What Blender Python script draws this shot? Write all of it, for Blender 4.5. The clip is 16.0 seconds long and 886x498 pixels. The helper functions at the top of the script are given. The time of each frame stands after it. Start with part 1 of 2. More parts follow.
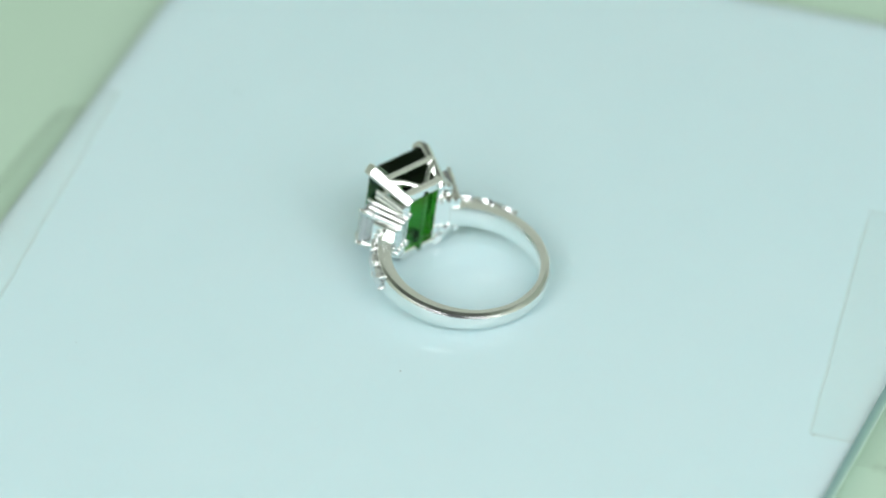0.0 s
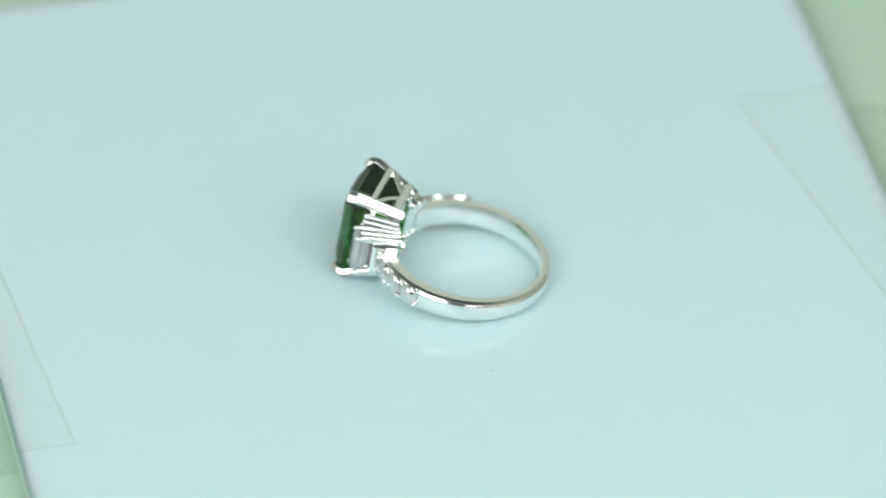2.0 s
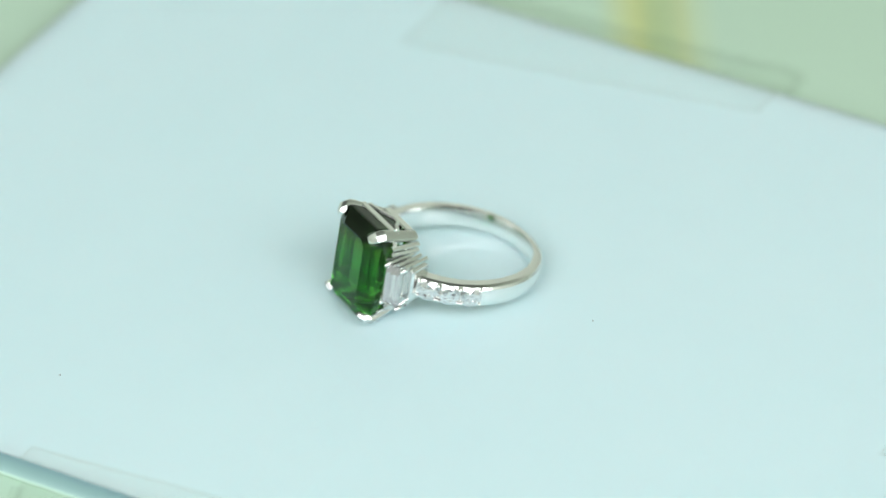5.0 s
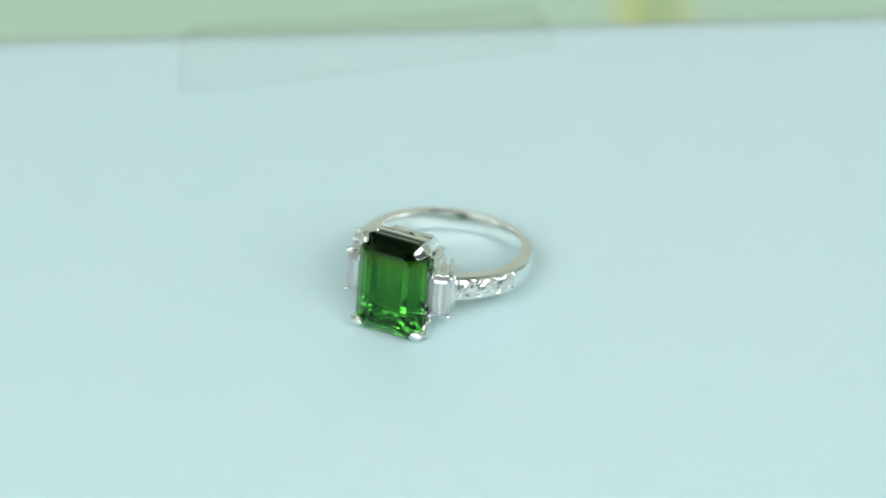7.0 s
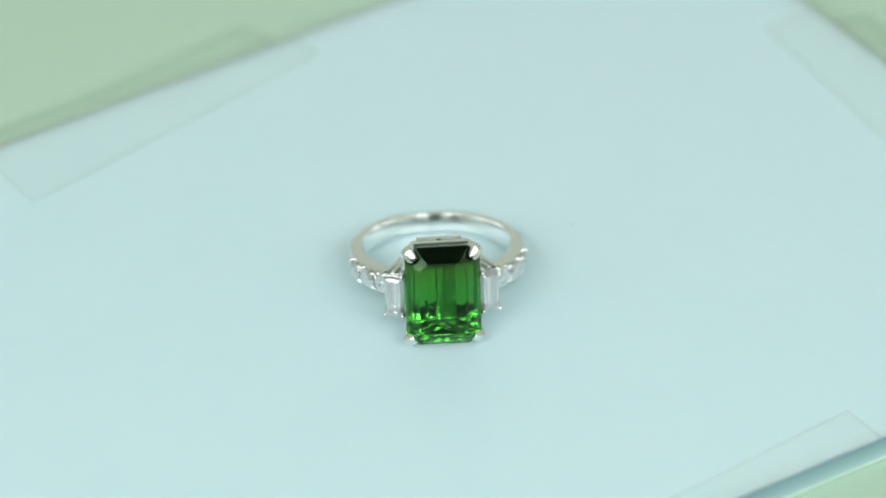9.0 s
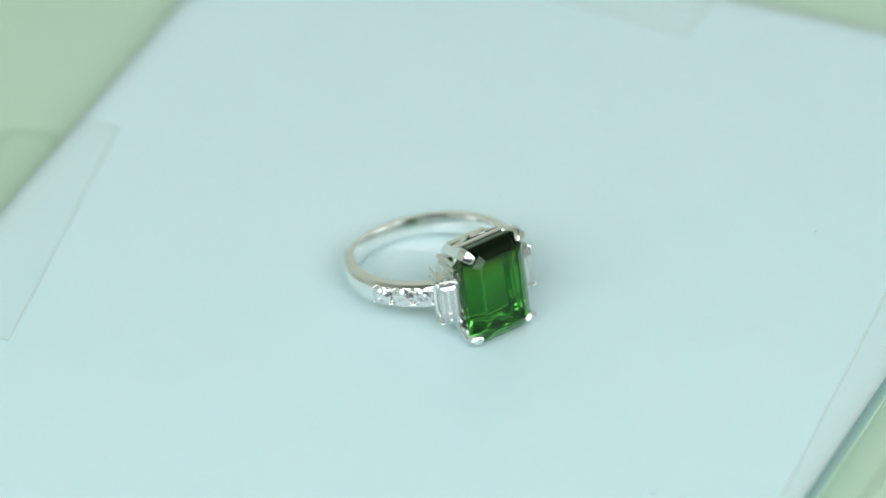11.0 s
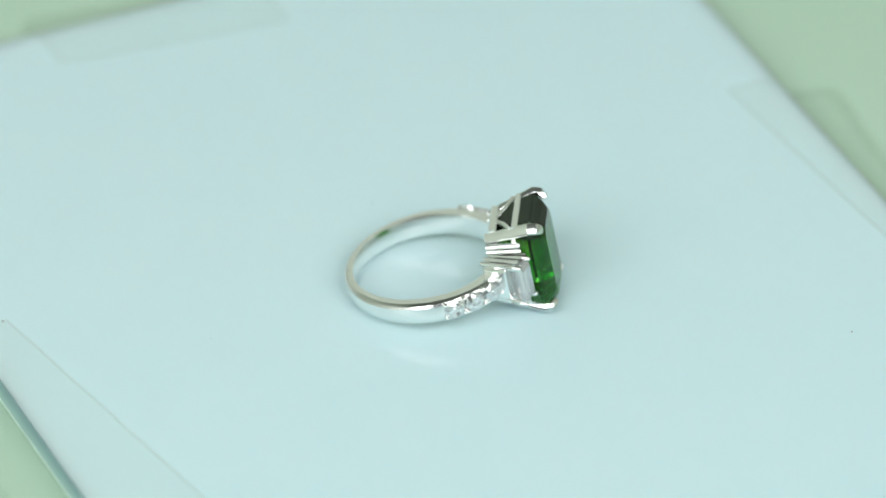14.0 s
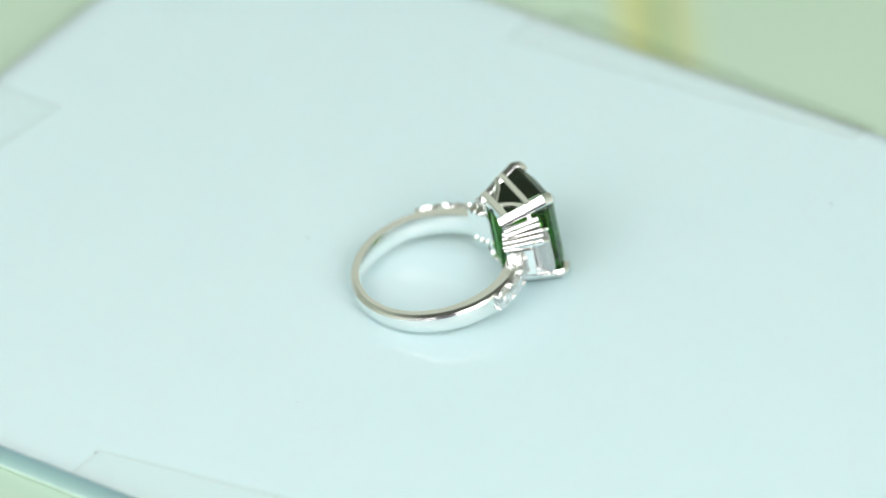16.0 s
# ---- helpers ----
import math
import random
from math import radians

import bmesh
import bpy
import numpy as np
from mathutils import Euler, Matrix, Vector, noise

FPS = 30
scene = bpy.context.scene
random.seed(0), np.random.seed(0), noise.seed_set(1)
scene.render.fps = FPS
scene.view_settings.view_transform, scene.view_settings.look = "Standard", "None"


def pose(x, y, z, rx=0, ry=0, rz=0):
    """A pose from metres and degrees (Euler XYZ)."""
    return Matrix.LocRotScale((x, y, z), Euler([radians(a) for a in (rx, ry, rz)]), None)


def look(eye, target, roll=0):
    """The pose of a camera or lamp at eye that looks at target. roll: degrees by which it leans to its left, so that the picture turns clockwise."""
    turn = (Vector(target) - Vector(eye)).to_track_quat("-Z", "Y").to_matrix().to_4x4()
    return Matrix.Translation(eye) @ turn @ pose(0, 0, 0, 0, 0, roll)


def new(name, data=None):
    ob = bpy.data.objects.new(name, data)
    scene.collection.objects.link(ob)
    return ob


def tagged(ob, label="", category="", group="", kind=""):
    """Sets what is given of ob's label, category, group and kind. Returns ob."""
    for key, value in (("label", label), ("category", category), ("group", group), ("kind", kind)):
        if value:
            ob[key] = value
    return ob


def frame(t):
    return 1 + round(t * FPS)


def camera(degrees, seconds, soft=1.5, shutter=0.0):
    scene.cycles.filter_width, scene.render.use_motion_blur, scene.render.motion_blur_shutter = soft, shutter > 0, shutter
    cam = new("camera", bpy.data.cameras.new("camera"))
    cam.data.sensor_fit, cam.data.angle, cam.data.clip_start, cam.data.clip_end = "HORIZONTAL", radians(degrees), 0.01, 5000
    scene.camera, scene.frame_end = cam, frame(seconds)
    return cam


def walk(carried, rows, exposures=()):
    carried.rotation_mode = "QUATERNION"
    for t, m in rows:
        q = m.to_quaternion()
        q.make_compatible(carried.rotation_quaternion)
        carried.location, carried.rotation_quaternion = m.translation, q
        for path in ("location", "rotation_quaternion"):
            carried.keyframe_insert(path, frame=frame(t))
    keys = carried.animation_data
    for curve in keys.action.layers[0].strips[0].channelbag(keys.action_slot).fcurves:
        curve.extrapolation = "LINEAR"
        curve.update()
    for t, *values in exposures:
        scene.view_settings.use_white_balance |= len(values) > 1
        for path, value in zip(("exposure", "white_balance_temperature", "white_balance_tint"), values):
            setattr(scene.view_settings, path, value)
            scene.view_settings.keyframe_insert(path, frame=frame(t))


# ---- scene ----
# Camera: a long lens on a stand, looking down at a plate that turns.
cam = camera(6.5, 16.0, soft=1.7)
EYE = Vector((-0.00042, -0.75275, 0.518))
TILT = radians(34.29)
AIM = EYE + Vector((0, math.cos(TILT), -math.sin(TILT)))
cam.data.dof.use_dof = True
cam.data.dof.focus_distance = 0.902
cam.data.dof.aperture_fstop = 12.5
walk(cam, [(0, look(EYE, AIM, -0.674)), (16, look(EYE, AIM, -0.674))],
     exposures=[(0, -0.03, 6500, 10), (3.5, -0.03, 6500, 10), (4.0, 0.09, 6560, 11.5), (6.5, 0.09, 6530, 11), (7.0, -0.01, 6500, 10),
                (14.5, -0.03, 6500, 10), (15.0, 0.08, 6530, 11), (15.5, 0.08, 6530, 11), (16.0, 0.17, 6750, 15)])

# ---------------------------------------------------------------- light
world = bpy.data.worlds.new("room_air")
scene.world = world
world.use_nodes = True
world.node_tree.nodes["Background"].inputs[0].default_value = (0.9, 0.95, 0.9, 1)
world.node_tree.nodes["Background"].inputs[1].default_value = 0.05


def area_lamp(name, eye, target, sx, sy, watts, colour):
    data = bpy.data.lights.new(name, "AREA")
    data.shape, data.size, data.size_y, data.energy, data.color = "RECTANGLE", sx, sy, watts, colour
    ob = new(name, data)
    ob.matrix_world = look(eye, target)
    return ob


LAMP = (0.925, 0.97, 0.985)
area_lamp("softbox_left", (-0.44, -0.68, 0.63), (0, 0, 0), 0.66, 0.58, 5.7, LAMP)
area_lamp("softbox_top", (0.0, -0.78, 0.80), (0, 0, 0), 0.66, 0.3, 2.7, LAMP)
area_lamp("softbox_right", (0.44, -0.68, 0.63), (0, 0, 0), 0.66, 0.58, 5.7, LAMP)


# ---------------------------------------------------------------- materials
def material(name, colour, rough=0.5, metal=0.0, spec=0.5, **extra):
    m = bpy.data.materials.new(name)
    m.use_nodes = True
    b = m.node_tree.nodes["Principled BSDF"]
    b.inputs["Base Color"].default_value = (*colour, 1)
    b.inputs["Roughness"].default_value = rough
    b.inputs["Metallic"].default_value = metal
    b.inputs["Specular IOR Level"].default_value = spec
    for key, value in extra.items():
        b.inputs[key.replace("_", " ")].default_value = value
    return m


def vary(m, scale, colours, rough=None, bump=0.0, detail=4.0):
    """Colour between two tones by noise in object space, with roughness and relief from the same noise."""
    nt = m.node_tree
    b = nt.nodes["Principled BSDF"]
    tc = nt.nodes.new("ShaderNodeTexCoord")
    fine = nt.nodes.new("ShaderNodeTexNoise")
    fine.inputs["Scale"].default_value, fine.inputs["Detail"].default_value = scale, detail
    wide = nt.nodes.new("ShaderNodeTexNoise")
    wide.inputs["Scale"].default_value, wide.inputs["Detail"].default_value = scale / 9, 2
    nt.links.new(tc.outputs["Object"], fine.inputs["Vector"])
    nt.links.new(tc.outputs["Object"], wide.inputs["Vector"])
    mean = nt.nodes.new("ShaderNodeMath")
    mean.operation = "MULTIPLY_ADD"
    mean.inputs[1].default_value = 0.4
    half = nt.nodes.new("ShaderNodeMath")
    half.operation = "MULTIPLY"
    half.inputs[1].default_value = 0.6
    nt.links.new(wide.outputs["Fac"], half.inputs[0])
    nt.links.new(fine.outputs["Fac"], mean.inputs[0])
    nt.links.new(half.outputs[0], mean.inputs[2])
    ramp = nt.nodes.new("ShaderNodeValToRGB")
    ramp.color_ramp.elements[0].position, ramp.color_ramp.elements[1].position = 0.3, 0.7
    ramp.color_ramp.elements[0].color = (*colours[0], 1)
    ramp.color_ramp.elements[1].color = (*colours[1], 1)
    nt.links.new(mean.outputs[0], ramp.inputs[0])
    nt.links.new(ramp.outputs[0], b.inputs["Base Color"])
    if rough:
        rr = nt.nodes.new("ShaderNodeMapRange")
        rr.inputs["To Min"].default_value, rr.inputs["To Max"].default_value = rough
        nt.links.new(mean.outputs[0], rr.inputs["Value"])
        nt.links.new(rr.outputs[0], b.inputs["Roughness"])
    if bump:
        bp = nt.nodes.new("ShaderNodeBump")
        bp.inputs["Strength"].default_value, bp.inputs["Distance"].default_value = 0.3, bump
        nt.links.new(fine.outputs["Fac"], bp.inputs["Height"])
        nt.links.new(bp.outputs[0], b.inputs["Normal"])
    return m


SHEET = vary(material("glazed_white_sheet", (0.62, 0.82, 0.87), 0.14, spec=0.25), 90,
             ((0.60, 0.815, 0.865), (0.625, 0.825, 0.87)), (0.12, 0.18))
SHEET.node_tree.nodes["Principled BSDF"].inputs["Subsurface Weight"].default_value = 0.8
SHEET.node_tree.nodes["Principled BSDF"].inputs["Subsurface Radius"].default_value = (1, 1, 1)
SHEET.node_tree.nodes["Principled BSDF"].inputs["Subsurface Scale"].default_value = 0.005
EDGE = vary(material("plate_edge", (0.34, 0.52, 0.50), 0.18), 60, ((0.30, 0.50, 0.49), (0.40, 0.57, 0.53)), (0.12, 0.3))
EDGE_LIGHT = material("plate_back", (0.62, 0.80, 0.70), 0.3)
BOARD = vary(material("cream_board", (0.5, 0.6, 0.4), 0.35), 24, ((0.46, 0.635, 0.49), (0.50, 0.665, 0.53)), (0.25, 0.45), 0.0002)
TAPE = vary(material("yellowed_tape", (0.5, 0.55, 0.36), 0.25, spec=0.1, Alpha=0.022), 120, ((0.54, 0.60, 0.36), (0.60, 0.65, 0.42)), (0.15, 0.35))
TAPE_RIM = material("tape_rim", (0.55, 0.58, 0.30), 0.5, spec=0.1, Alpha=0.05)
TAPE_LOW = vary(material("tape_on_board", (0.44, 0.6, 0.42), 0.35, spec=0.1, Alpha=0.04), 160, ((0.42, 0.57, 0.39), (0.50, 0.66, 0.48)), (0.3, 0.5))
TAPE_LOW_RIM = vary(material("tape_rim_on_board", (0.36, 0.52, 0.34), 0.35, spec=0.1, Alpha=0.035), 220, ((0.33, 0.49, 0.32), (0.42, 0.58, 0.40)), (0.3, 0.5))
REFLECTED_STRIPE = material("yellow_olive_reflection", (0.5, 0.56, 0.24), 0.45)


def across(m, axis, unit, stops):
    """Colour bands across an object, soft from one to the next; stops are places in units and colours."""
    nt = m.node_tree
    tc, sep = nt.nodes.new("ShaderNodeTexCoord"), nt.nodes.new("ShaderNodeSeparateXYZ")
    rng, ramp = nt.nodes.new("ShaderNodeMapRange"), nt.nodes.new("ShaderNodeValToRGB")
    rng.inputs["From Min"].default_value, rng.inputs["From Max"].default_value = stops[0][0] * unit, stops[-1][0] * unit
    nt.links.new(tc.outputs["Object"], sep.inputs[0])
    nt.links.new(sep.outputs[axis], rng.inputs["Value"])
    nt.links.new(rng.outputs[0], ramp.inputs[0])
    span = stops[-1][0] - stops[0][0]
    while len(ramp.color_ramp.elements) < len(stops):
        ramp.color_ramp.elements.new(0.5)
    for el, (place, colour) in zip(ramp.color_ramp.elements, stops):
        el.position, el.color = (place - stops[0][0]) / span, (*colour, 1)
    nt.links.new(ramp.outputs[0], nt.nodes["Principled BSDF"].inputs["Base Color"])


CREAM = (0.48, 0.65, 0.51)
# Bands of a reflection in the glossy board, painted as soft-edged colours.
across(REFLECTED_STRIPE, "X", 0.001, ((-7.5, CREAM), (-4.6, (0.53, 0.63, 0.36)), (-2.6, (0.52, 0.58, 0.26)), (-0.9, (0.42, 0.53, 0.27)), (1.2, (0.42, 0.54, 0.30)),
                            (3.0, (0.50, 0.59, 0.33)), (4.6, (0.50, 0.64, 0.44)), (7.5, CREAM)))
# Slab edge: the play of light inside clear material, painted darker towards its top.
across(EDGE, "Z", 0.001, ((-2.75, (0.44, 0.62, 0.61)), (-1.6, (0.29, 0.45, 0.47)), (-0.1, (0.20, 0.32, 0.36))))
GOLD = vary(material("white_gold", (0.87, 0.87, 0.84), 0.08, 1.0), 500, ((0.91, 0.915, 0.89), (0.94, 0.945, 0.925)), (0.13, 0.22))
WALL = vary(material("pale_plaster", (0.66, 0.69, 0.61), 0.9), 8, ((0.64, 0.67, 0.59), (0.69, 0.72, 0.64)), None, 0.002)
WALL_SIDE = vary(material("beige_plaster", (0.62, 0.66, 0.58), 0.9), 8, ((0.60, 0.64, 0.56), (0.65, 0.69, 0.61)), None, 0.002)
DARK = material("dark_floor", (0.12, 0.1, 0.08), 0.5)
vary(DARK, 6, ((0.10, 0.08, 0.06), (0.15, 0.12, 0.09)), (0.4, 0.6))
CEILING = vary(material("grey_ceiling", (0.3, 0.31, 0.29), 0.9), 5, ((0.28, 0.29, 0.27), (0.33, 0.34, 0.32)))
NAVY = vary(material("navy_paint", (0.02, 0.025, 0.04), 0.5), 9, ((0.015, 0.02, 0.03), (0.03, 0.035, 0.05)))
SPECK = material("dust", (0.12, 0.16, 0.14), 0.9)


def gem_material(name, colour, ior, rough=0.0):
    m = material(name, colour, rough)
    b = m.node_tree.nodes["Principled BSDF"]
    b.inputs["Transmission Weight"].default_value = 1.0
    b.inputs["IOR"].default_value = ior
    return m


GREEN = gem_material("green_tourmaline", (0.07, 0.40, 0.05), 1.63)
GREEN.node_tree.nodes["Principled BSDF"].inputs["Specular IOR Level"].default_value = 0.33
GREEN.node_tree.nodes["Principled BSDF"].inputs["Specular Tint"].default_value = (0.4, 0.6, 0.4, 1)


def painted_end(m, reflected_dark, brown, middle, at):
    """Browner tone towards one end of the long axis, with dark reflections painted in."""
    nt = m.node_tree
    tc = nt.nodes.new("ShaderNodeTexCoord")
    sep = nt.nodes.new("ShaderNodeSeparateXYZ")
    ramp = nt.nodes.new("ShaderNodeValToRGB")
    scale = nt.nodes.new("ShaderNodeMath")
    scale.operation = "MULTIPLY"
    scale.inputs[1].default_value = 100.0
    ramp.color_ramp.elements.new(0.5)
    for el, place, colour in zip(ramp.color_ramp.elements, at, (middle, brown, reflected_dark)):
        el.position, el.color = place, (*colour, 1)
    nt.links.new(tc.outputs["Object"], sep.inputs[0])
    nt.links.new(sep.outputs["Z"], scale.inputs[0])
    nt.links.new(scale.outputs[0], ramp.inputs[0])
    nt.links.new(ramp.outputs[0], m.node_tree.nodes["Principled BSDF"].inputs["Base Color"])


# Near black at the top end: a dark overhead reflection put into the colour.
painted_end(GREEN, (0.0005, 0.0005, 0.0002), (0.10, 0.19, 0.010), (0.054, 0.365, 0.034), (0.12, 0.36, 0.45))
DIAMOND = gem_material("diamond", (0.97, 0.98, 0.98), 2.4)
DIAMOND.node_tree.nodes["Principled BSDF"].inputs["Metallic"].default_value = 0.15
DIAMOND.node_tree.nodes["Principled BSDF"].inputs["Transmission Weight"].default_value = 0.75


SPARKLE = gem_material("brilliant_facets", (0.97, 0.98, 0.98), 2.4)
SPARKLE.node_tree.nodes["Principled BSDF"].inputs["Metallic"].default_value = 0.5
SPARKLE.node_tree.nodes["Principled BSDF"].inputs["Transmission Weight"].default_value = 0.7


# ---------------------------------------------------------------- mesh helpers (sizes in millimetres)
def part(name, bm, mat, parent=None, label="", smooth=False):
    bmesh.ops.recalc_face_normals(bm, faces=bm.faces)
    me = bpy.data.meshes.new(name)
    bmesh.ops.scale(bm, vec=(0.001, 0.001, 0.001), verts=bm.verts)
    bm.to_mesh(me)
    bm.free()
    me.materials.append(mat)
    if smooth:
        for f in me.polygons:
            f.use_smooth = True
    ob = new(name, me)
    ob.parent = parent
    if label:
        tagged(ob, label)
    return ob


def box(bm, x0, x1, y0, y1, z0, z1, bevel=0.0, segments=2):
    made = bmesh.ops.create_cube(bm, size=1)["verts"]
    for v in made:
        v.co = Vector((x0 + (v.co.x + 0.5) * (x1 - x0), y0 + (v.co.y + 0.5) * (y1 - y0), z0 + (v.co.z + 0.5) * (z1 - z0)))
    if bevel:
        edges = list({e for v in made for e in v.link_edges})
        bmesh.ops.bevel(bm, geom=edges, offset=bevel, segments=segments, profile=0.5, affect="EDGES")
    return bm


def loft(bm, rings, close_start=True, close_end=True):
    """Skin between rings of equally many points."""
    rows = [[bm.verts.new(p) for p in ring] for ring in rings]
    n = len(rows[0])
    for a, b in zip(rows, rows[1:]):
        for i in range(n):
            bm.faces.new((a[i], a[(i + 1) % n], b[(i + 1) % n], b[i]))
    if close_start:
        bm.faces.new(list(reversed(rows[0])))
    if close_end:
        bm.faces.new(rows[-1])
    return bm


def bar(bm, points, wide, high, up=(0, 0, 1), corner=0.3, scales=None, section=None):
    """A bar along a few points, with a rounded-off section or one given in halves of its width and height."""
    pts = [Vector(p) for p in points]
    rings = []
    for i, p in enumerate(pts):
        d = (pts[min(i + 1, len(pts) - 1)] - pts[max(i - 1, 0)]).normalized()
        side = d.cross(Vector(up)).normalized()
        top = side.cross(d).normalized()
        s = scales[i] if scales else 1.0
        w, h = wide / 2 * s, high / 2 * s
        c = corner * min(w, h)
        if section:
            rings.append([p + side * u * w + top * v * h for u, v in section])
            continue
        ring = []
        for sx, sy in ((1, 1), (-1, 1), (-1, -1), (1, -1)):
            first, second = ((w, h - c), (w - c, h)) if sx * sy > 0 else ((w - c, h), (w, h - c))
            for u, v in (first, second):
                ring.append(p + side * u * sx + top * v * sy)
        rings.append(ring)
    return loft(bm, rings)


def ball(bm, centre, r, flat=1.0):
    made = bmesh.ops.create_icosphere(bm, subdivisions=2, radius=r)["verts"]
    for v in made:
        v.co = Vector(centre) + v.co * flat


# ---------------------------------------------------------------- the room and the table
def room():
    for name, dims in (("wall_north", (-800, 800, 640, 700, -750, 1600)), ("wall_south", (-800, 800, -1260, -1200, -750, 1600)),
                       ("wall_east", (800, 860, -1260, 700, -750, 1600)), ("wall_west", (-860, -800, -1260, 700, -750, 1600))):
        dark = name == "wall_south"
        tagged(part(name, box(bmesh.new(), *dims), NAVY if dark else WALL if name == "wall_north" else WALL_SIDE),
               "dark navy painted wall behind the table" if dark else "plain pale plaster wall round the table", "wall", kind="structure")
    tagged(part("ceiling", box(bmesh.new(), -860, 860, -1260, 700, 1600, 1650), CEILING), "grey unlit ceiling above the table", "ceiling", kind="structure")
    tagged(part("floor", box(bmesh.new(), -860, 860, -1260, 700, -800, -750), DARK), "dark brown floor under the table", "floor", kind="structure")


BOARD_TOP = -3.2


def table():
    top = new("table")
    top.location = (0, 0, -0.75)
    tagged(top, "cream-coloured smooth table under the plate", "table")
    z = 750

    def at(bm):
        bmesh.ops.translate(bm, vec=(0, 0, z), verts=bm.verts)
        return bm
    part("tabletop", at(box(bmesh.new(), -600, 600, -450, 400, BOARD_TOP - 28, BOARD_TOP, 3)), BOARD, top, "cream smooth board")
    for sx in (-1, 1):
        for sy in (-1, 1):
            part("leg", at(box(bmesh.new(), sx * 540 - 25, sx * 540 + 25, sy * 390 - 25, sy * 390 + 25, -750, BOARD_TOP - 28, 3)), BOARD, top)
    # Added flat strip: stands in for an upright thing's reflection in the board.
    strip = new("reflection_strip")
    tagged(strip, "flat strip, a painted yellow and olive reflection on the cream table", "tape")
    strip.location = (0.0266, 0.06, (BOARD_TOP + 0.01) / 1000)
    strip.rotation_euler = (0, 0, radians(1.5))
    part("yellow_band", box(bmesh.new(), -7.5, -0.9, -25, 330, 0, 0.05), REFLECTED_STRIPE, strip, "yellow band of the painted reflection")
    part("olive_band", box(bmesh.new(), -0.9, 7.5, -25, 330, 0, 0.05), REFLECTED_STRIPE, strip, "olive band of the painted reflection")


# Plate space: p along the long edges' normal, q along the short edges' normal, turned by this much.
PLATE_TURN = 339.26
P0, P1, Q0, Q1 = -54.25, 54.77, -70.6, 70.6


def plate():
    """The white glazed plate with its three pieces of tape and specks of dust. q runs to the plate's left of p."""
    base = new("white_plate")
    tagged(base, "glossy white plate with pale teal edges, turning slowly on the table", "plate")
    turn = Matrix.Rotation(radians(PLATE_TURN), 4, "Z")

    def flat(bm):
        # (p, q) to the plate's own axes: q points at PLATE_TURN - 90 degrees
        for v in bm.verts:
            v.co = turn @ Vector((v.co.x, -v.co.y, v.co.z))
        return bm
    part("sheet", flat(box(bmesh.new(), P0 + 0.06, P1 - 0.06, Q0 + 0.06, Q1 - 0.06, -2.4, 0.0, 0.03)), SHEET, base, "glossy white top sheet")
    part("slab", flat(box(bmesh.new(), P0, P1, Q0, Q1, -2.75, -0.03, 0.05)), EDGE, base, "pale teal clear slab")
    part("backing", flat(box(bmesh.new(), P0 - 0.1, P1 + 0.1, Q0 - 0.1, Q1 + 0.1, BOARD_TOP + 0.16, -2.75, 0.1)), EDGE_LIGHT, base, "pale backing sheet")

    def tape(corners, outward, low):
        """A strip from two inner corners to the edge, folded down over it."""
        a, b = (Vector((*c, 0)) for c in corners)
        o = Vector((*outward, 0))
        edge = P1 if outward == (1, 0) else -P0 if outward == (-1, 0) else Q1
        ae, be = a + o * (edge + 0.0 - a.dot(o)), b + o * (edge - b.dot(o))
        n = 14
        bm = bmesh.new()
        inner = [a.lerp(b, i / n) + o * random.uniform(-0.08, 0.08) for i in range(n + 1)]
        outer = [ae.lerp(be, i / n) for i in range(n + 1)]
        top = [[bm.verts.new(p + Vector((0, 0, z))) for p in inner + outer[::-1]] for z in (0.02, 0.08)]
        bm.faces.new(top[1])
        bm.faces.new(top[0][::-1])
        m = len(top[0])
        for i in range(m):
            bm.faces.new((top[0][i], top[0][(i + 1) % m], top[1][(i + 1) % m], top[1][i]))
        strip = part("tape", flat(bm), TAPE, base, "yellowed translucent tape")
        bm = bmesh.new()
        line = [ae + Vector((0, 0, 0.09)), *(p + Vector((0, 0, 0.09)) for p in inner), be + Vector((0, 0, 0.09))]
        bar(bm, line, 0.42, 0.04)
        part("tape_rim", flat(bm), TAPE_RIM, strip, "dirty yellow tape edge")
        # the end that lies on the board, cut to a parallelogram
        bm = bmesh.new()
        zb = BOARD_TOP + 0.09
        i0, i1 = ae + o * 0.3, be + o * 0.3
        d = (be - ae).normalized()
        o0, o1 = ae + o * low + d * 1.5, be + o * (low + 3) - d * 1.0
        loop = [Vector((v.x, v.y, zb)) for v in (i0, o0, o1, i1)]
        hi = [bm.verts.new(v + Vector((0, 0, 0.04))) for v in loop]
        lo = [bm.verts.new(v) for v in loop]
        bm.faces.new(hi)
        bm.faces.new(lo[::-1])
        for i in range(4):
            bm.faces.new((lo[i], lo[(i + 1) % 4], hi[(i + 1) % 4], hi[i]))
        part("tape_end", flat(bm), TAPE_LOW, strip, "loose tape end on the board")
        bm = bmesh.new()
        zr = Vector((0, 0, BOARD_TOP + 0.16))
        path = [i0.lerp(o0, 0.2), i0.lerp(o0, 0.8), o0.lerp(o1, 0.06) - o * 0.5]
        path += [o0.lerp(o1, f) - o * random.uniform(0.6, 1.3) for f in (0.2, 0.35, 0.5, 0.65, 0.8)]
        path += [o0.lerp(o1, 0.94) - o * 0.6, o1.lerp(i1, 0.2), o1.lerp(i1, 0.8)]
        bar(bm, [Vector((v.x, v.y, 0)) + zr for v in path], 1.7, 0.03)
        part("tape_fold", flat(bm), TAPE_LOW_RIM, strip, "olive doubled edge of the tape")

    tape(((42.0, -30.8), (49.6, 14.6)), (1, 0), 7)
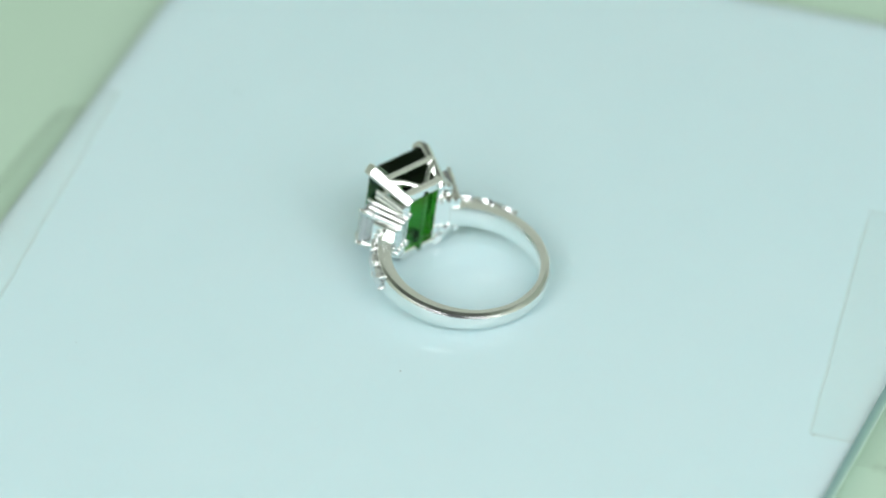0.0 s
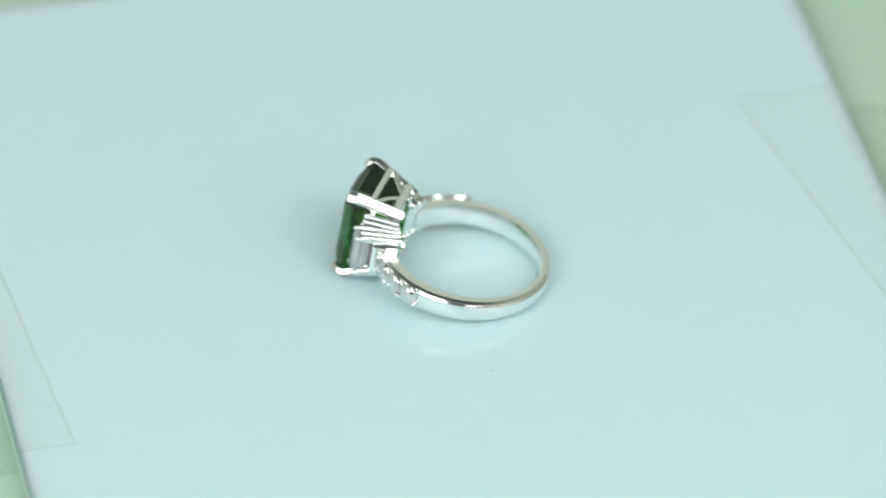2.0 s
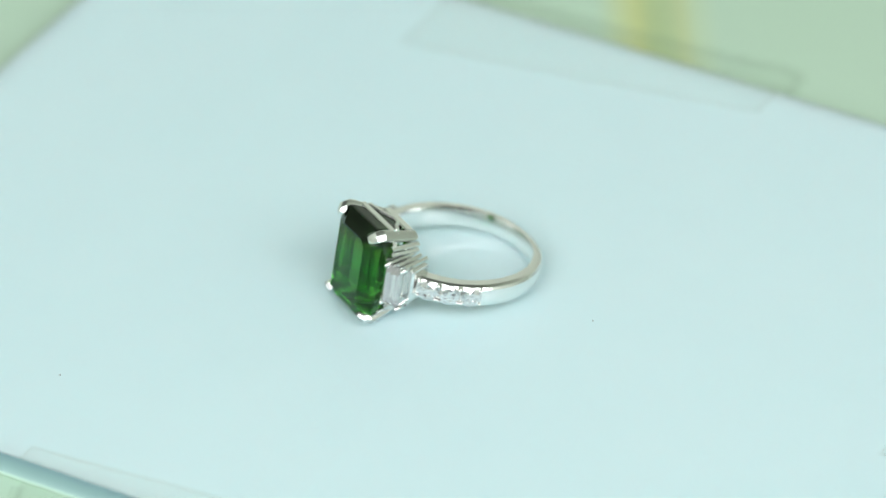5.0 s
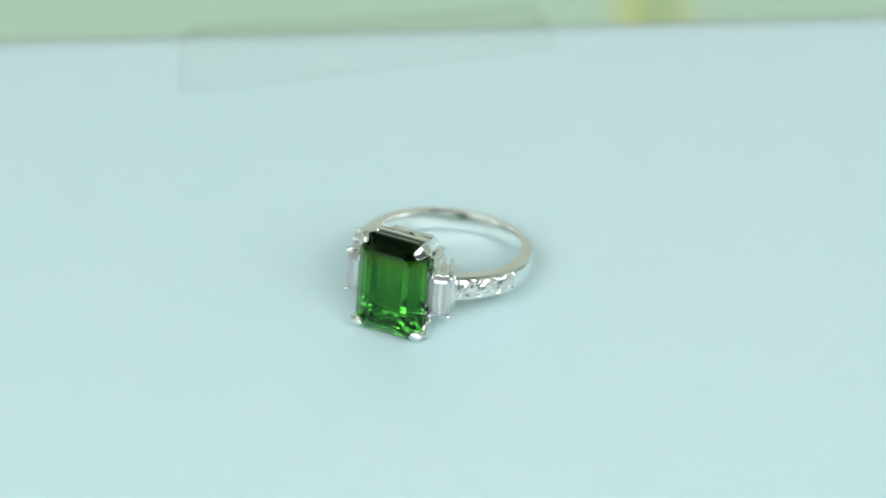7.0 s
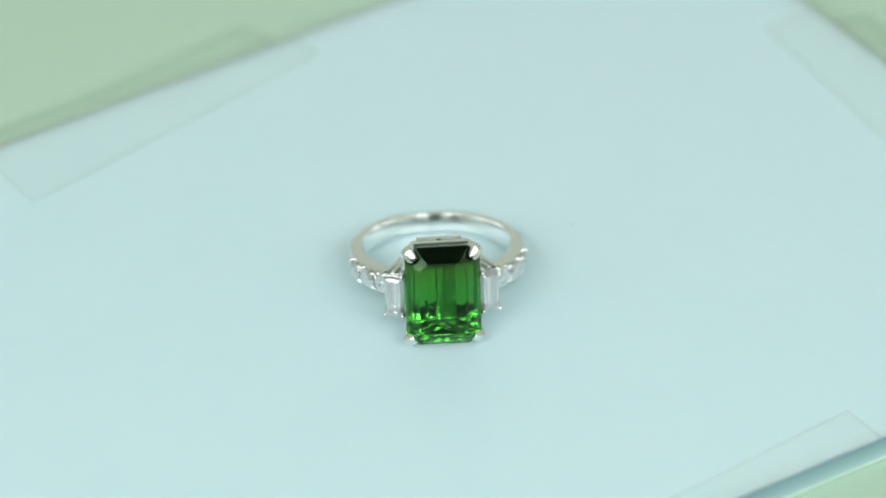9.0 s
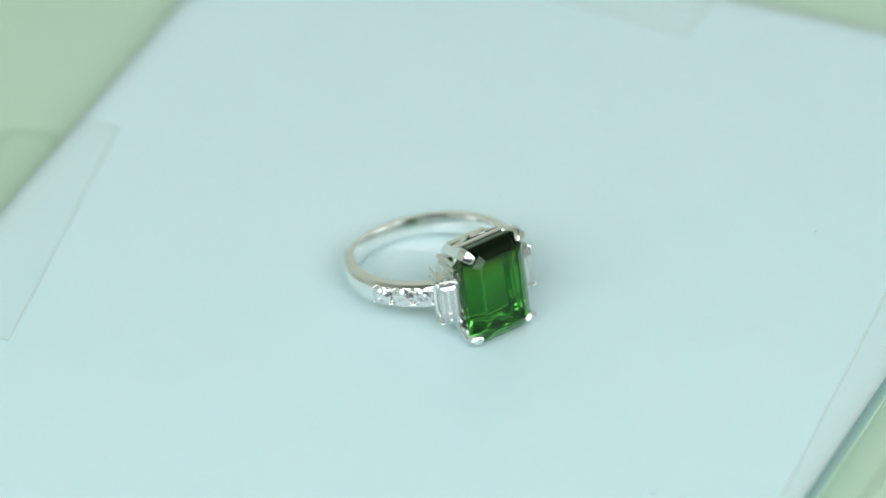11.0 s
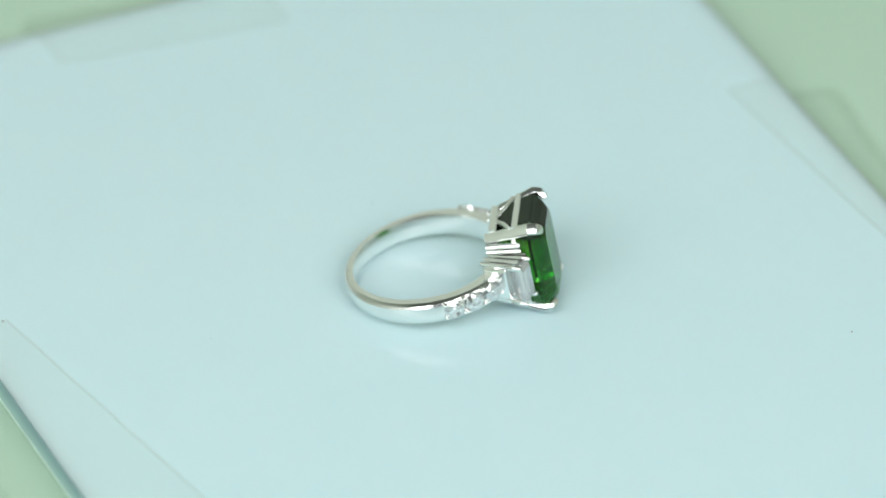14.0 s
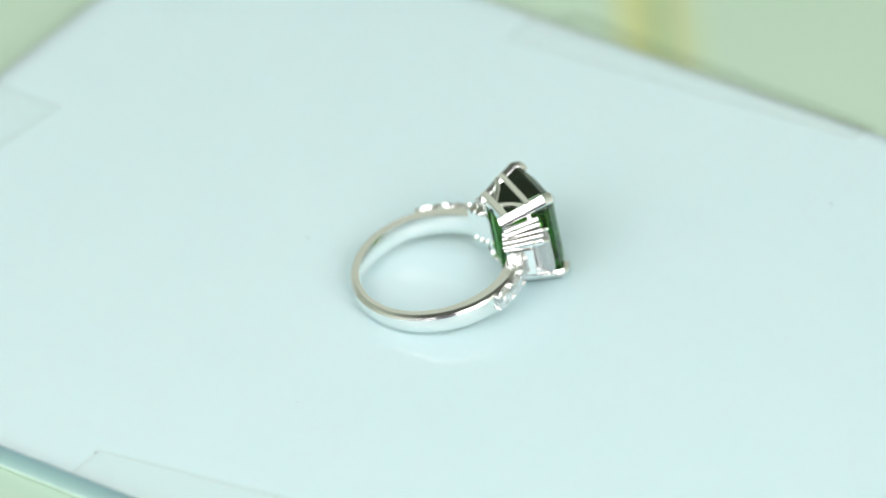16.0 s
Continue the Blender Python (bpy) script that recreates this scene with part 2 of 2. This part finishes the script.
    tape(((-51.8, -24.5), (-47.8, 22.8)), (-1, 0), 5)
    tape(((-5.8, 60.0), (23.0, 63.0)), (0, 1), 5)
    for p, q, r in ((1.3, 18.8, 0.10), (-38.2, -29.4, 0.12), (-36.1, 26.2, 0.07), (50.1, 14.7, 0.15), (29.6, 1.1, 0.06)):
        bm = bmesh.new()
        ball(bm, (p, q, 0.08), r, Vector((1, 0.7, 0.4)))
        part("speck", flat(bm), SPECK, base, "speck of dust")
    return base


# ---------------------------------------------------------------- the ring
R_IN, R_OUT, W_BAND, BACK = 8.8, 10.45, 2.55, 0.65
UP = 0.5                    # how far the stone sits off the band's middle
GEM_Y, GEM_W, GEM_H, CUT = 12.45, 8.7, 12.3, 1.35
RING_OUT = 129.84            # heading of the stone's face in plate space
LEAN = 10.2                  # how far the stone's end is lifted
CENTRE = Vector((1.66, 0.12, 0.0))


# section of a claw: a slightly crowned outer face with broken edges
CLAW = ((1, 0.5), (0.84, 0.88), (0, 1.15), (-0.84, 0.88), (-1, 0.5), (-1, -0.6), (-0.8, -1), (0.8, -1), (1, -0.6))


def octagon(w, h, cut, y):
    a, b = w / 2, h / 2
    return [Vector((x, y, z)) for x, z in ((a - cut, b), (a, b - cut), (a, -b + cut), (a - cut, -b), (-a + cut, -b), (-a, -b + cut), (-a, b - cut), (-a + cut, b))]


def step_cut(name, w, h, cut, y, crown, depth, mat, parent, label="",
             pavilion=((0.88, 0.95, 0.25), (0.66, 0.885, 0.55), (0.38, 0.81, 0.80), (0.05, 0.73, 1.0))):
    """An emerald-cut stone: table forward (+y), stepped crown, girdle and stepped pavilion that ends in a keel."""
    rings = [octagon(w * 0.63, h * 0.75, cut * 0.66, y + crown), octagon(w * 0.80, h * 0.86, cut * 0.84, y + crown * 0.66),
             octagon(w * 0.945, h * 0.955, cut * 0.95, y + crown * 0.24), octagon(w, h, cut, y + crown * 0.07), octagon(w, h, cut, y - 0.18)]
    for wide, tall, deep in pavilion:
        rings.append(octagon(w * wide, h * tall, cut * (wide * 0.95 + 0.02), y - 0.18 - depth * deep))
    return part(name, loft(bmesh.new(), rings), mat, parent, label)


def brilliant(r, table_y, depth):
    """A round brilliant, table toward +y, its girdle at the origin: star, kite and girdle facets as triangles."""
    bm = bmesh.new()
    n = 12

    def circle(rad, y, off=0.0):
        return [bm.verts.new((rad * math.cos((i + off) * 2 * math.pi / n), y, rad * math.sin((i + off) * 2 * math.pi / n))) for i in range(n)]

    def zigzag(a, b):
        for i in range(n):
            bm.faces.new((a[i], a[(i + 1) % n], b[i]))
            bm.faces.new((b[i], a[(i + 1) % n], b[(i + 1) % n]))
    rows = [circle(r * 0.30, table_y), circle(r * 0.55, table_y * 0.97, 0.5), circle(r * 0.78, table_y * 0.7, 1.0), circle(r, 0.05, 1.5), circle(r, -0.05, 2.0),
            circle(r * 0.72, -depth * 0.36, 2.5), circle(r * 0.22, -depth * 0.82, 3.0)]
    for row in rows[:3]:
        for v in row:
            v.co.y += random.uniform(-0.06, 0.06)
    bm.faces.new(rows[0])
    for a, b in zip(rows, rows[1:]):
        zigzag(a, b)
    tip = bm.verts.new((0, -depth, 0))
    for i in range(n):
        bm.faces.new((rows[-1][i], rows[-1][(i + 1) % n], tip))
    return bm


def ring():
    base = new("gemstone_ring")
    tagged(base, "white gold ring with green emerald-cut stone, lying on the plate", "ring")
    rest = Matrix.Rotation(radians(RING_OUT - 90), 4, "Z") @ Matrix.Rotation(radians(LEAN), 4, "X")
    # lowest points of the band and of the claws decide the height
    low = min((rest @ Vector((0, -R_OUT - BACK + 0.35, -W_BAND / 2))).z, (rest @ Vector((4.0, 13.3, UP - 6.15))).z)
    place = Matrix.Translation((CENTRE.x / 1000, CENTRE.y / 1000, (-low + 0.02) / 1000)) @ rest

    head = place @ Matrix.Translation((0, 0, UP / 1000))

    def put(name, bm, mat, parent=None, label="", smooth=False):
        ob = part(name, bm, mat, parent or base, label, smooth)
        if parent is None:
            ob.matrix_local = head if name in ("claw", "gallery_rail", "strut") else place
        return ob

    # band: flat sides, domed outside, thicker towards the stone
    rings, n = [], 120
    start = 30
    for i in range(n + 1):
        phi = start + (360 - 2 * start) * i / n
        a = radians(phi)
        near = max(0.0, 1 - abs(((phi + 180) % 360) - 180) / 150) ** 0.9
        ro = R_OUT - 0.2 * near
        ri = R_IN + 0.25 - 1.15 * near
        w = W_BAND / 2 * (1 - 0.10 * near)
        wb = W_BAND / 2 * (1 + 0.42 * near)
        t = w - 0.3 * max(0.0, 1 - abs(phi - 180) / 80)
        sec = [(ri + 0.18, -wb), (ri + 0.08, -wb + 0.35), (ri + 0.02, -wb + 0.8), (ri, 0), (ri + 0.02, t - 0.75), (ri + 0.08, t - 0.35), (ri + 0.20, t),
               (ro - 0.66, t), (ro - 0.28, t - 0.19), (ro - 0.10, t * 0.6), (ro, 0), (ro - 0.10, -wb * 0.6), (ro - 0.28, -wb + 0.19), (ro - 0.66, -wb)]
        rings.append([Vector((r * math.sin(a), r * math.cos(a), z)) for r, z in sec])
    shift = Matrix.Translation((-0.35, -BACK, 0))
    band = put("band", loft(bmesh.new(), rings), GOLD, None, "polished white gold band", True)
    band.matrix_local = place @ face_mm(shift)
    band.data.set_sharp_from_angle(angle=radians(22))

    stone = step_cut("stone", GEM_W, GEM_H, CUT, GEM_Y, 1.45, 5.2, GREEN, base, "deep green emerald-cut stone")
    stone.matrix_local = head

    # four claws from the basket's foot to the stone's corners
    for sx in (-1, 1):
        for sz in (-1, 1):
            bm = bmesh.new()
            foot = Vector((sx * 2.55, 6.9, sz * 4.1))
            low = 0.45 if sz < 0 else 0.0
            girdle = Vector((sx * (3.98 + low / 3), 12.35, sz * (5.75 - low)))
            bend = Vector((sx * (3.90 + low / 3), 13.0, sz * (5.63 - low)))
            tip = Vector((sx * 3.30, 13.62, sz * (5.0 - low / 2)))
            bar(bm, (foot, foot.lerp(girdle, 0.5), girdle, bend, bend.lerp(tip, 0.6), tip), 1.38, 0.95, up=(sx, 0, sz), section=CLAW,
                scales=(0.9, 1.0, 1.02, 1.0, 0.9, 0.6))
            put("claw", bm, GOLD, smooth=True).data.set_sharp_from_angle(angle=radians(32))
    # gallery: rails between the claws at two heights, and slanting struts at the ends
    def corner(sx, sz, f):
        return Vector((sx * 2.5, 7.5, sz * 4.5)).lerp(Vector((sx * 4.1, 12.4, sz * 6.3)), f)
    for sz in (-1, 1):
        put("gallery_rail", bar(bmesh.new(), (corner(-1, sz, 0.62), corner(1, sz, 0.62)), 0.75, 0.7), GOLD)
        put("gallery_rail", bar(bmesh.new(), (corner(-1, sz, 0.04), corner(1, sz, 0.04)), 1.0, 1.3), GOLD)
        for sx in (-1, 1):
            put("strut", bar(bmesh.new(), (corner(sx, sz, 0.5), corner(sx * 0.6, sz, 0.34), corner(sx * 0.15, sz, 0.10)), 0.6, 1.0, corner=0.5), GOLD)
    for sx in (-1, 1):
        put("gallery_rail", bar(bmesh.new(), (corner(sx, -1, 0.55), corner(sx, 1, 0.55)), 0.7, 0.7, up=(1, 0, 0)), GOLD)
        put("gallery_rail", bar(bmesh.new(), (corner(sx, -1, 0.04), corner(sx, 1, 0.04)), 0.9, 0.9, up=(1, 0, 0)), GOLD)

        for sz in (-1, 1):
            for z in (3.2, 4.0):
                put("gallery_bar", bar(bmesh.new(), ((sx * 3.5, 6.9, sz * z * 0.9 + UP), (sx * 4.2, 11.0, sz * z * 0.96 + UP)), 0.8, 0.6, corner=0.8), GOLD, smooth=True).data.set_sharp_from_angle(angle=radians(60))

    # side stones: an upright baguette in a four-clawed box at each side
    for sx in (-1, 1):
        face = Matrix.Translation((sx * 5.55, 11.0, 0.2)) @ Matrix.Rotation(radians(-sx * 24), 4, "Z")
        seat = put("side_setting", box(bmesh.new(), -1.7, 1.45, -4.75, -1.6, -2.0, 2.0, 0.25), GOLD)
        seat.matrix_local = place @ face_mm(face)
        for z in (-2.5, 2.5):
            for x in (-1.75, -0.8, 0.15, 1.1):
                part("rib", bar(bmesh.new(), ((sx * x * 0.9, -5.0, z * 0.86), (sx * x, -0.35, z * 0.98)), 0.5, 0.9, corner=0.8), GOLD, seat, smooth=True).data.set_sharp_from_angle(angle=radians(60))
            for x in (-1.05, 1.15):
                bm = bmesh.new()
                bar(bm, ((sx * x, -1.6, z), (sx * x, 0.2, z)), 0.5, 0.5, corner=0.6)
                ball(bm, (sx * x, 0.26, z * 0.99), 0.26)
                part("bead", bm, GOLD, seat, smooth=True)
        side = step_cut("side_stone", 2.35, 4.95, 0.12, 0.0, 0.5, 1.5, DIAMOND, base, "clear baguette stone",
                        ((0.72, 0.84, 0.46), (0.40, 0.72, 0.82), (0.06, 0.64, 1.0)))
        side.matrix_local = place @ face_mm(face)
        # shoulders: three round stones in shared claws
        for phi in (41.5, 55.7, 69.9):
            spot = shift @ Matrix.Rotation(radians(-sx * phi), 4, "Z") @ Matrix.Translation((0, R_OUT + 0.05, 0))
            gem = put("round_stone", brilliant(1.27, 0.36, 0.9), SPARKLE, None, "clear round brilliant")
            gem.matrix_local = place @ face_mm(spot)
            for bx in (-1.12, 1.12):
                for bz in (-0.9, 0.9):
                    bm = bmesh.new()
                    bar(bm, ((bx, -0.8, bz), (bx, 0.1, bz)), 0.36, 0.36, corner=0.6)
                    ball(bm, (bx * 0.97, 0.14, bz * 0.97), 0.19)
                    part("bead", bm, GOLD, gem, smooth=True)
    return base


def face_mm(m):
    """A pose written in millimetres, in metres."""
    out = m.copy()
    out.translation = m.translation / 1000
    return out


room()
table()
the_plate = plate()
the_ring = ring()


# ---------------------------------------------------------------- the turning
def motions():
    rows = []
    for k in range(33):
        t = k * 0.5
        rows.append((t, pose(0, 0, 0, 0, 0, 16.069 * t - 0.0036 * (t - 8) ** 2)))
    walk(the_plate, rows)
    walk(the_ring, rows)


motions()
